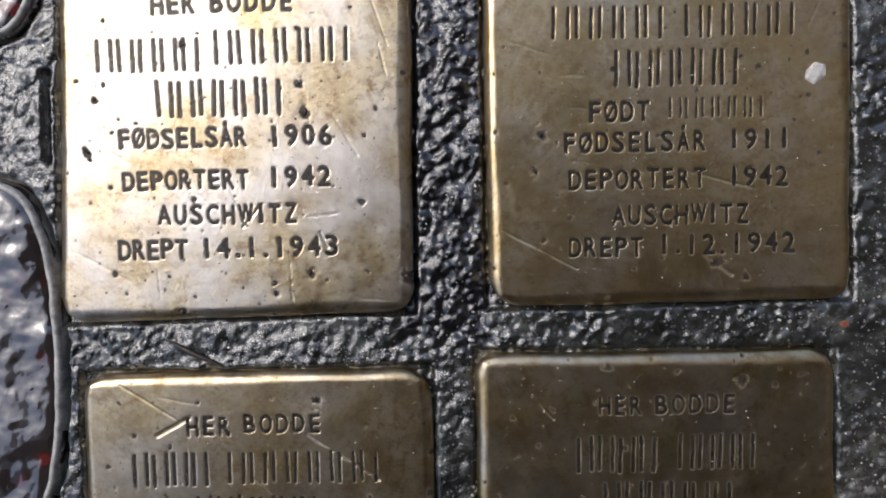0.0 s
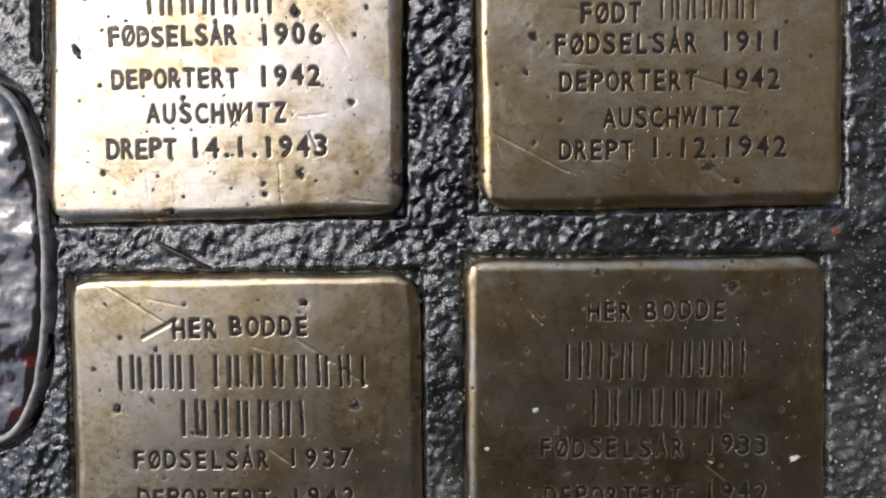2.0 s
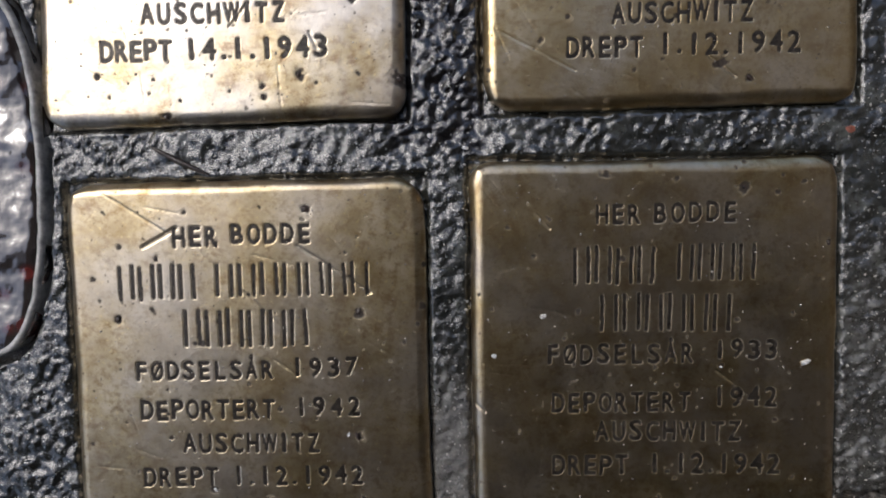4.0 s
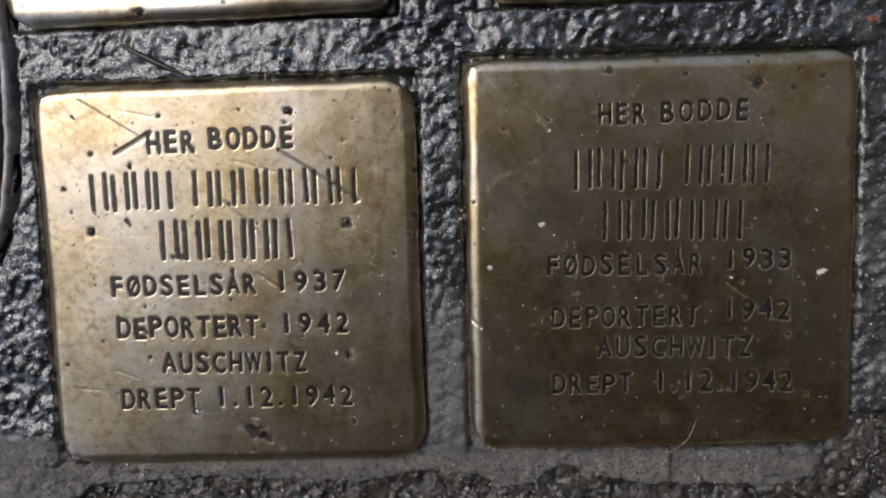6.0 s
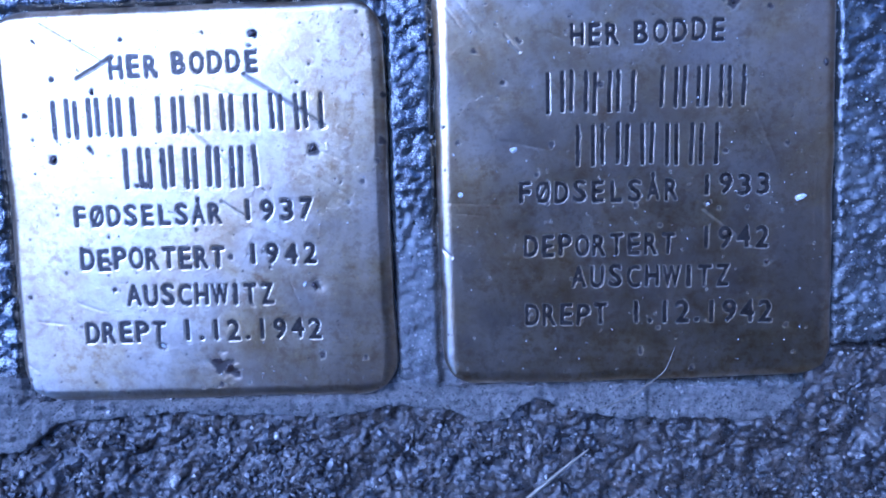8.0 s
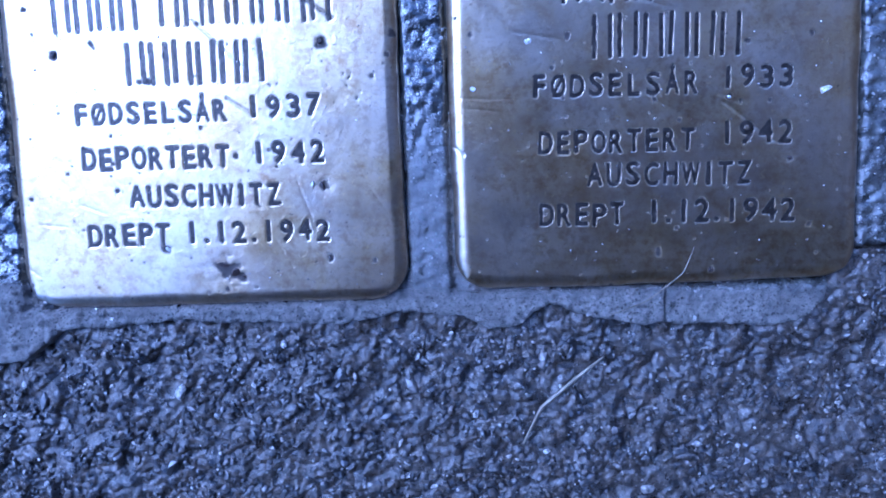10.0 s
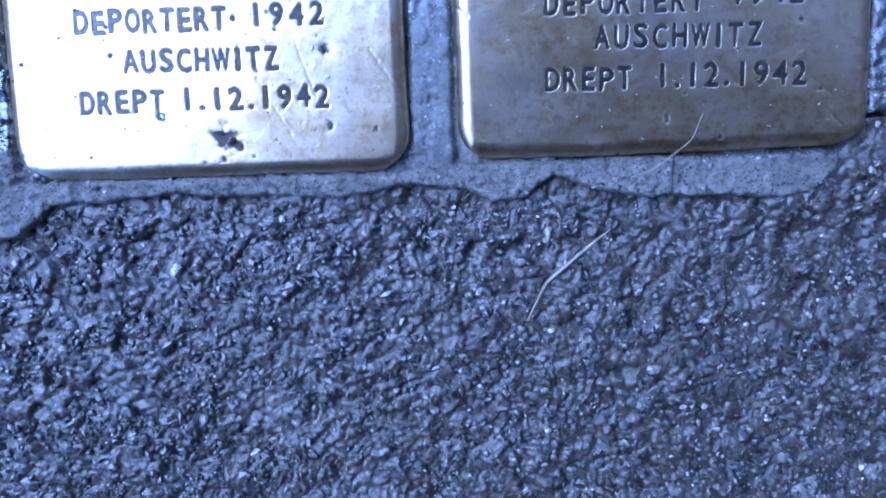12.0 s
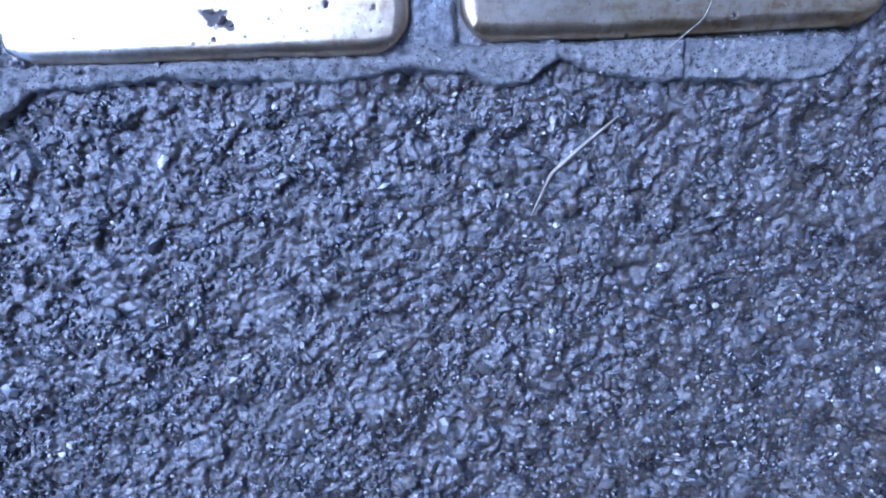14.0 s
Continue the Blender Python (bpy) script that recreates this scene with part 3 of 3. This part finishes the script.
def mortar_height(x, y):
    """The height of the bed, and where tar covers it."""
    low = np.interp(x, EDGE_X, EDGE_Y) + 1.5 * fbm(x, y, 7, 5, 0.6, seed=12) + 0.4
    z = -1.7 + 0.7 * fbm(x, y, 22, 3, seed=14) + 0.5 * fbm(x, y, 4.5, 3, seed=15) + 0.2 * shards(x, y, 2.6, 10)
    z += (0.12 + 0.4 * smooth(-0.15, 0.35, fbm(x, y, 12, 2, seed=93))) * fbm(x, y, 1.9, 2, seed=91)
    first, _, own = cells(x, y, 2.6, 9)
    z += 0.8 * own * (1 - smooth(0.15, 0.5, first)) * smooth(-0.2, 0.4, fbm(x, y, 17, 2, seed=30))
    dry = (1 - smooth(-130, -124, y + 2 * fbm(x, y, 12, 3, seed=77)))
    dry = np.maximum(dry, 0.3 * (1 - smooth(-112, -70, y)) * (np.abs(x - 4) < 16))
    dry = np.maximum(dry, 0.15 * smooth(102, 106, x) * (1 - smooth(-70, -35, y)))
    z = z * (1 - 0.5 * dry) - 0.5 * dry + 0.7 * dry * shards(x, y, 1.5, 19) + 0.35 * dry * fbm(x, y, 2.6, 3, 0.6, seed=95)
    z = z - 6.0 * (1 - smooth(-0.6, 1.0, y - low))
    z -= 2.2 * (1 - smooth(0.1, 1.5, plate_gap(x, y) + 0.5 * fbm(x, y, 6, 3, seed=33)))
    tar = smooth(-13.5, -11, x + 0.5 * fbm(x, y, 5, 2)) * (1 - smooth(11, 14, x)) * smooth(-33, -26, y + 3 * fbm(x, y, 9, 3, seed=5) - 0.12 * np.abs(x))
    z -= 1.2 * tar * (1 + 0.9 * fbm(x, y, 3.2, 3, seed=41))
    for sett in SETTS:
        k = sett_reach(x + 0.6 * fbm(x, y, 5, 3, seed=7), y, sett)
        z -= 9.0 * (1 - smooth(1.018, 1.036, k))
    crack = np.abs(x + 103.2 + 0.9 * fbm(x, y, 9, 3, seed=51)) + 4 * np.maximum(np.abs(y - 30) - 12, 0)
    z -= 4.0 * (1 - smooth(0.5, 1.3, crack))
    crack = np.abs(x - 61.6 + 0.5 * fbm(x, y, 4, 3, seed=52)) + 4 * np.maximum(np.abs(y + 131) - 6, 0)
    z -= 2.0 * (1 - smooth(0.15, 0.5, crack))
    return z, tar, dry


PLATES = [((-97, -11, -21, 71)), ((13, 99, -15, 75)), ((-92, -6, -127, -40)), ((13, 99, -121, -33))]
mx, my = np.meshgrid(np.arange(-175, 165, 0.55), np.arange(-156, 110, 0.55))
mz, tar, dry = mortar_height(mx, my)
keep = mz > -8.0
for x0, x1, y0, y1 in PLATES:
    keep &= ~((mx > x0) & (mx < x1) & (my > y0) & (my < y1))
mp, mf, tar, dry = compact(np.stack([mx, my, mz], -1).reshape(-1, 3), grid_faces(mx.shape[1], mx.shape[0], keep[:-1, :-1] & keep[1:, 1:] & keep[1:, :-1] & keep[:-1, 1:]), tar.ravel(), dry.ravel())
me = mesh_of("mortar_bed", mp, mf, MORTAR)
float_layer(me, "tar", tar)
float_layer(me, "dry", dry)
bed = tagged(new("mortar_bed", me), "wet grey cement mortar with a black tarred joint between the plates", "mortar", kind="structure")


def granite_sett(sett, label):
    cx, cy, a, b = sett
    n = 150
    u, v = np.meshgrid(np.linspace(-1, 1, n), np.linspace(-1, 1, n))
    # square grid onto the rounded outline
    k = np.maximum(np.abs(u), np.abs(v))
    reach = np.maximum(sett_reach(cx + a * u, cy + b * v, sett), 1e-9)
    x, y = cx + a * u * k / reach * 0.995, cy + b * v * k / reach * 0.995
    z = -0.9 - 0.9 * k ** 4 - 1.4 * np.maximum(k - 0.95, 0) / 0.05 + 1.0 * fbm(x, y, 30, 3, seed=abs(cx)) + 0.8 * fbm(x, y, 8, 3, seed=abs(cy))
    points = np.stack([x, y, z], -1).reshape(-1, 3)
    ids = np.arange(n * n).reshape(n, n)
    ring = np.concatenate([ids[0, :-1], ids[:-1, -1], ids[-1, :0:-1], ids[:0:-1, 0]])
    skirt = points[ring].copy()
    skirt[:, 2] = -30
    low = n * n + np.arange(len(ring))
    wall = np.stack([np.roll(ring, -1), ring, low, np.roll(low, -1)], -1)
    ob = tagged(new("granite_sett", mesh_of("granite_sett", np.concatenate([points, skirt]), np.concatenate([grid_faces(n, n), wall]), GRANITE)),
                label, "paving stone", "setts beside the plates")
    # a pale skin of mortar along the sett's edge
    th = np.linspace(0, 2 * math.pi, 400, endpoint=False)
    c, s = np.cos(th), np.sin(th)
    reach = 1 / sett_reach(cx + a * c, cy + b * s, sett)
    rows = []
    for off, up in ((-2.2, -3.2), (-1.9, -1.7), (-1.3, -1.2), (-0.7, -1.3), (-0.3, -2.4), (-0.2, -7.0)):
        px, py = cx + (a * reach + off * 1.1) * c, cy + (b * reach + off) * s
        px = px + 0.35 * fbm(px, py, 9, 3, seed=2)
        rows.append(np.stack([px, py, up + 0.5 * fbm(px, py, 4, 3, seed=6)], -1))
    p = np.concatenate(rows)
    i = np.arange(400)
    f = np.concatenate([np.stack([400 * r + i, 400 * r + (i + 1) % 400, 400 * (r + 1) + (i + 1) % 400, 400 * (r + 1) + i], -1) for r in range(5)])
    part("mortar_rim", mesh_of("mortar_rim", p, f[:, ::-1], RIM), ob, "pale mortar rim")
    return ob


granite_sett(SETTS[0], "wet dark red granite sett with a pale mortar rim")
granite_sett(SETTS[1], "wet brownish granite sett in the paving")


# ---- unseen walls added beside and over the paving to block and shape light ----
def box(x0, x1, y0, y1, z0, z1):
    p = [(x, y, z) for z in (z0, z1) for y in (y0, y1) for x in (x0, x1)]
    return np.array(p, float), np.array([(0, 2, 3, 1), (4, 5, 7, 6), (0, 1, 5, 4), (1, 3, 7, 5), (3, 2, 6, 7), (2, 0, 4, 6)])


side_blocker = tagged(new("house_wall", mesh_of("house_wall", *box(0, 400, -12000, 12000, -10, 9000), BLOCKER_DULL, False)),
               "tall dull brown unseen wall added to block light beside the paving", "wall", kind="structure")
side_blocker.matrix_world = pose(0.42, -0.38, 0, 0, 0, -38)
# unseen block overhead, added to darken reflections; its edge lies past the plates
BLOCKER_REACH = 745
top_blocker = tagged(new("house_bay", mesh_of("house_bay", *box(-BLOCKER_REACH, -3, -2500, 345, 900, 2600), BLOCKER_BROWN, False)),
             "unseen dark brown block added overhead to darken plate reflections", "wall", kind="structure")
top_blocker.matrix_world = side_blocker.matrix_world
# unseen far wall, added to keep low sky light off the paving
far_blocker = tagged(new("opposite_wall", mesh_of("opposite_wall", *box(-5000, -4600, -12000, 12000, -10, 3000), BLOCKER_GREY, False)),
                  "plain unseen wall added far left to block low sky light", "wall", kind="structure")
far_blocker.matrix_world = side_blocker.matrix_world

# ---- loose things ----
GOLD = (1 + 5 ** 0.5) / 2
ICO = np.array([(-1, GOLD, 0), (1, GOLD, 0), (-1, -GOLD, 0), (1, -GOLD, 0), (0, -1, GOLD), (0, 1, GOLD), (0, -1, -GOLD), (0, 1, -GOLD),
                (GOLD, 0, -1), (GOLD, 0, 1), (-GOLD, 0, -1), (-GOLD, 0, 1)]) / 1.9
ICO_FACES = np.array([(0, 11, 5), (0, 5, 1), (0, 1, 7), (0, 7, 10), (0, 10, 11), (1, 5, 9), (5, 11, 4), (11, 10, 2), (10, 7, 6), (7, 1, 8),
                      (3, 9, 4), (3, 4, 2), (3, 2, 6), (3, 6, 8), (3, 8, 9), (4, 9, 5), (2, 4, 11), (6, 2, 10), (8, 6, 7), (9, 8, 1)])


def pebble(r, flat=0.6):
    """An angular crumb of stone, about 1 across."""
    p = ICO * r.uniform(0.65, 1.15, (12, 1)) * (r.uniform(0.7, 1.3), r.uniform(0.45, 0.9), flat) * 0.5
    a = r.uniform(0, 6.28)
    return np.stack([p[:, 0] * math.cos(a) - p[:, 1] * math.sin(a), p[:, 0] * math.sin(a) + p[:, 1] * math.cos(a), p[:, 2]], -1)


def scatter(name, count, x0, x1, y0, y1, low, high, height, allowed, material, seed, label, power=3.0, up=0.18):
    r = np.random.default_rng(seed)
    x, y = r.uniform(x0, x1, count), r.uniform(y0, y1, count)
    ok = allowed(x, y)
    x, y = x[ok], y[ok]
    n = len(x)
    size = low + (high - low) * r.random(n) ** power
    # angular crumbs, each with its own proportions and lie
    p = ICO[None] * r.uniform(0.6, 1.2, (n, 12, 1)) * np.stack([r.uniform(0.7, 1.3, n), r.uniform(0.4, 0.9, n), r.uniform(0.35, 0.75, n)], -1)[:, None] * 0.5
    for i, j, wide in ((0, 2, 0.45), (1, 2, 0.45), (0, 1, 3.1)):
        a = r.uniform(-wide, wide, n)[:, None]
        u, v = p[:, :, i] * np.cos(a) - p[:, :, j] * np.sin(a), p[:, :, i] * np.sin(a) + p[:, :, j] * np.cos(a)
        p[:, :, i], p[:, :, j] = u, v
    p = p * size[:, None, None] + np.stack([x, y, height(x, y) + up * size], -1)[:, None]
    faces = (ICO_FACES[None] + 12 * np.arange(n)[:, None, None]).reshape(-1, 3)
    return tagged(new(name, mesh_of(name, p.reshape(-1, 3), faces, material, False)), label, "grit", kind="stuff")


def bare(x, y):
    return y < np.interp(x, EDGE_X, EDGE_Y) - 0.5


def joint(x, y):
    ok = (y > np.interp(x, EDGE_X, EDGE_Y) + 2)
    for x0, x1, y0, y1 in PLATES:
        ok &= ~((x > x0 - 4) & (x < x1 + 5.5) & (y > y0 - 4) & (y < y1 + 5))
    for sett in SETTS:
        ok &= sett_reach(x, y, sett) > 1.06
    return ok


def crowded(x, y):
    return bare(x, y) & (fbm(x, y, 9, 3, seed=44) > -0.05 + 0.3 * np.sin(57.3 * x + 91.7 * y))


scatter("asphalt_grit", 32000, -125, 130, -245, -112, 0.45, 2.6, asphalt_height, crowded, LOOSE, 1, "fine angular grey stone grit in the asphalt", 2.6, 0.25)
scatter("joint_grit", 6000, -120, 125, -136, 75, 0.3, 1.3, lambda x, y: mortar_height(x, y)[0], joint, QUARTZ, 2, "fine pale sand grains on the wet mortar joints", 4.0, 0.35)

scatter("mortar_sand", 5000, -100, 100, -141, -120, 0.3, 1.0, lambda x, y: mortar_height(x, y)[0],
        lambda x, y: (plate_gap(x, y) > 0.8) & (y > np.interp(x, EDGE_X, EDGE_Y) + 1.0), LOOSE, 4, "coarse sand grains in the drier mortar strip")


def on_plates(x, y):
    return plate_gap(x, y) < -3.5


# pale grains put on the brass in place of glinting specks
scatter("plate_grit", 2400, -100, 104, -131, 76, 0.18, 0.7, lambda x, y: 0 * x, on_plates, QUARTZ, 3, "tiny pale grains that stand for glints on the brass plates")

scatter("quartz_grains", 6500, -125, 130, -245, -112, 0.22, 1.2, asphalt_height, lambda x, y: bare(x, y) & (fbm(x, y, 6, 3, seed=71) > 0.0), QUARTZ, 6,
        "scattered glinting pale quartz grains in the asphalt", 5.0, 0.32)

SHAPES = [mesh_of("stone_chip", pebble(np.random.default_rng(80 + k), 0.35), ICO_FACES, SET_CHIP, False) for k in range(10)]
r = np.random.default_rng(5)
made = 0
while made < 280:
    x, y = r.uniform(-118, 125), r.uniform(-235, -120)
    if not bare(np.array([x]), np.array([y]))[0]:
        continue
    s = 1.8 + 4.4 * r.random() ** 2.5
    ob = part("stone_chip", SHAPES[made % 10], ground)
    ob.matrix_basis = pose(x * MM, y * MM, (float(asphalt_height(np.array([x]), np.array([y]))[0]) + 0.11 * s) * MM, r.normal(0, 10), r.normal(0, 10), r.uniform(0, 360)) @ Matrix.Diagonal((s, s, s, 1))
    made += 1


def blade(name, path, wide, material, label, category):
    """A thin dry stalk along a smooth path, tapered to its ends, with a lens-shaped section."""
    p = np.array(path, float)
    t = np.linspace(0, len(p) - 1, 40)
    q = np.stack([np.interp(t, np.arange(len(p)), p[:, k]) for k in range(3)], -1)
    for _ in range(4):
        q[1:-1] = (q[:-2] + 2 * q[1:-1] + q[2:]) / 4
    d = np.gradient(q, axis=0)
    side = np.stack([-d[:, 1], d[:, 0], 0 * d[:, 0]], -1)
    side /= np.linalg.norm(side, axis=1)[:, None]
    w = wide * (0.12 + 0.88 * np.sin(np.linspace(0.02, 0.98, 40) * math.pi) ** 0.7)[:, None]
    up = np.array([0, 0, 1.0])
    ring = np.concatenate([q + side * w / 2, q + up * w * 0.25, q - side * w / 2, q - up * w * 0.25])
    i = np.arange(39)
    f = np.concatenate([np.stack([40 * a + i, 40 * a + i + 1, 40 * b + i + 1, 40 * b + i], -1) for a, b in ((0, 1), (1, 2), (2, 3), (3, 0))])
    return tagged(new(name, mesh_of(name, ring, f, material)), label, category)


blade("dry_grass_stalk", [(66.6, -116.2, 1.2), (64.4, -122.4, 1.3), (56.4, -129.3, 0.4), (46.3, -133.6, -0.6)], 0.35, STRAW, "fine pale dry grass stalk lying over the plate's edge", "grass stalk")
blade("dry_straw", [(47.2, -143.3, -1.6), (40.2, -149.2, -1.3), (32.3, -156.4, -1.6), (28.0, -166.1, -2.2)], 1.15, STRAW, "pale dry straw lying on the asphalt", "straw")


def crumb(name, x, y, z, size, material, seed, label, category):
    p = pebble(np.random.default_rng(seed), 0.4) * size + (x, y, z)
    return tagged(new(name, mesh_of(name, p, ICO_FACES, material, False)), label, category)


for k, (x, y, s) in enumerate([(94.4, -80.4, 3.2), (27.4, -69.5, 2.2), (15.0, -80.1, 1.5), (-57.6, -117.2, 1.9), (-22.3, -101.6, 1.2), (73.1, -82.0, 1.0), (26, -45, 1.0)]):
    crumb("pale_flake", x, y, 0.25, s, FLAKE, 40 + k, "small pale flake of grit lying on the brass plate", "flake")
for k, (x, y, s) in enumerate([(-89.7, 34.1, 1.5), (-91.7, 20.9, 2.2), (-91.2, 18.9, 1.6), (-37.8, 38.4, 2.2), (-35.9, 31.3, 2.4), (-38.2, 29.6, 1.5), (-20.7, 25.5, 1.3),
                               (-34.5, -9.4, 2.2), (-43.7, -12.4, 1.4), (-43.7, -15.1, 1.5), (-68.1, -20.1, 2.0), (-9.7, -10.3, 2.8), (-66.8, 47.9, 1.6), (24.0, 25.8, 1.8), (22.8, 16.9, 2.0),
                               (76.6, -9.4, 2.0), (-33.5, -42.7, 2.0), (-19.8, -69.1, 2.4), (-44.4, -120.8, 2.6), (-41.5, -122.6, 2.9), (-39.6, -123.8, 1.8), (-43.6, -126.5, 1.3), (-20.1, -102.1, 2.3),
                               (-18.7, -119.2, 1.4), (-82.2, -71.9, 1.6), (-72.0, -56.1, 1.4), (76.7, -36.2, 2.0), (98.5, -49.8, 1.7), (71.0, -121.8, 1.1), (87.7, -95.6, 1.3)]):
    tagged(crumb("dirt_crumb", x, y, -0.05, s, DIRT, 100 + k, "small black crumb of dirt stuck in a pit of the brass", "dirt crumb"), group="dirt crumbs on the plates")
crumb("pale_smear", 91.4, 41.8, 0.15, 6.5, FLAKE, 47, "whitish dried smear on the brass plate", "smear")
crumb("brick_crumb", 103.0, -21.5, -1.5, 3.4, BRICK, 60, "small reddish brick crumb in the mortar joint", "brick crumb")
for k, (x, y, s) in enumerate([(5.0, 9.0, 2.4), (-2, -24, 2.0), (7, -27, 1.8), (-38, -29, 3.5), (106, -20, 3.0), (3, 24, 2.0)]):
    crumb("joint_pebble", x, y, -2.2, s, FLAKE if k not in (3, 4) else DULL, 70 + k, "small pale pebble stuck in the wet joint", "pebble")
blade("wet_twig", [(-73, -27.5, -0.9), (-66, -31, -0.7), (-58, -34.5, -0.8)], 1.6, TWIG, "dark wet twig lying in the mortar joint", "twig")
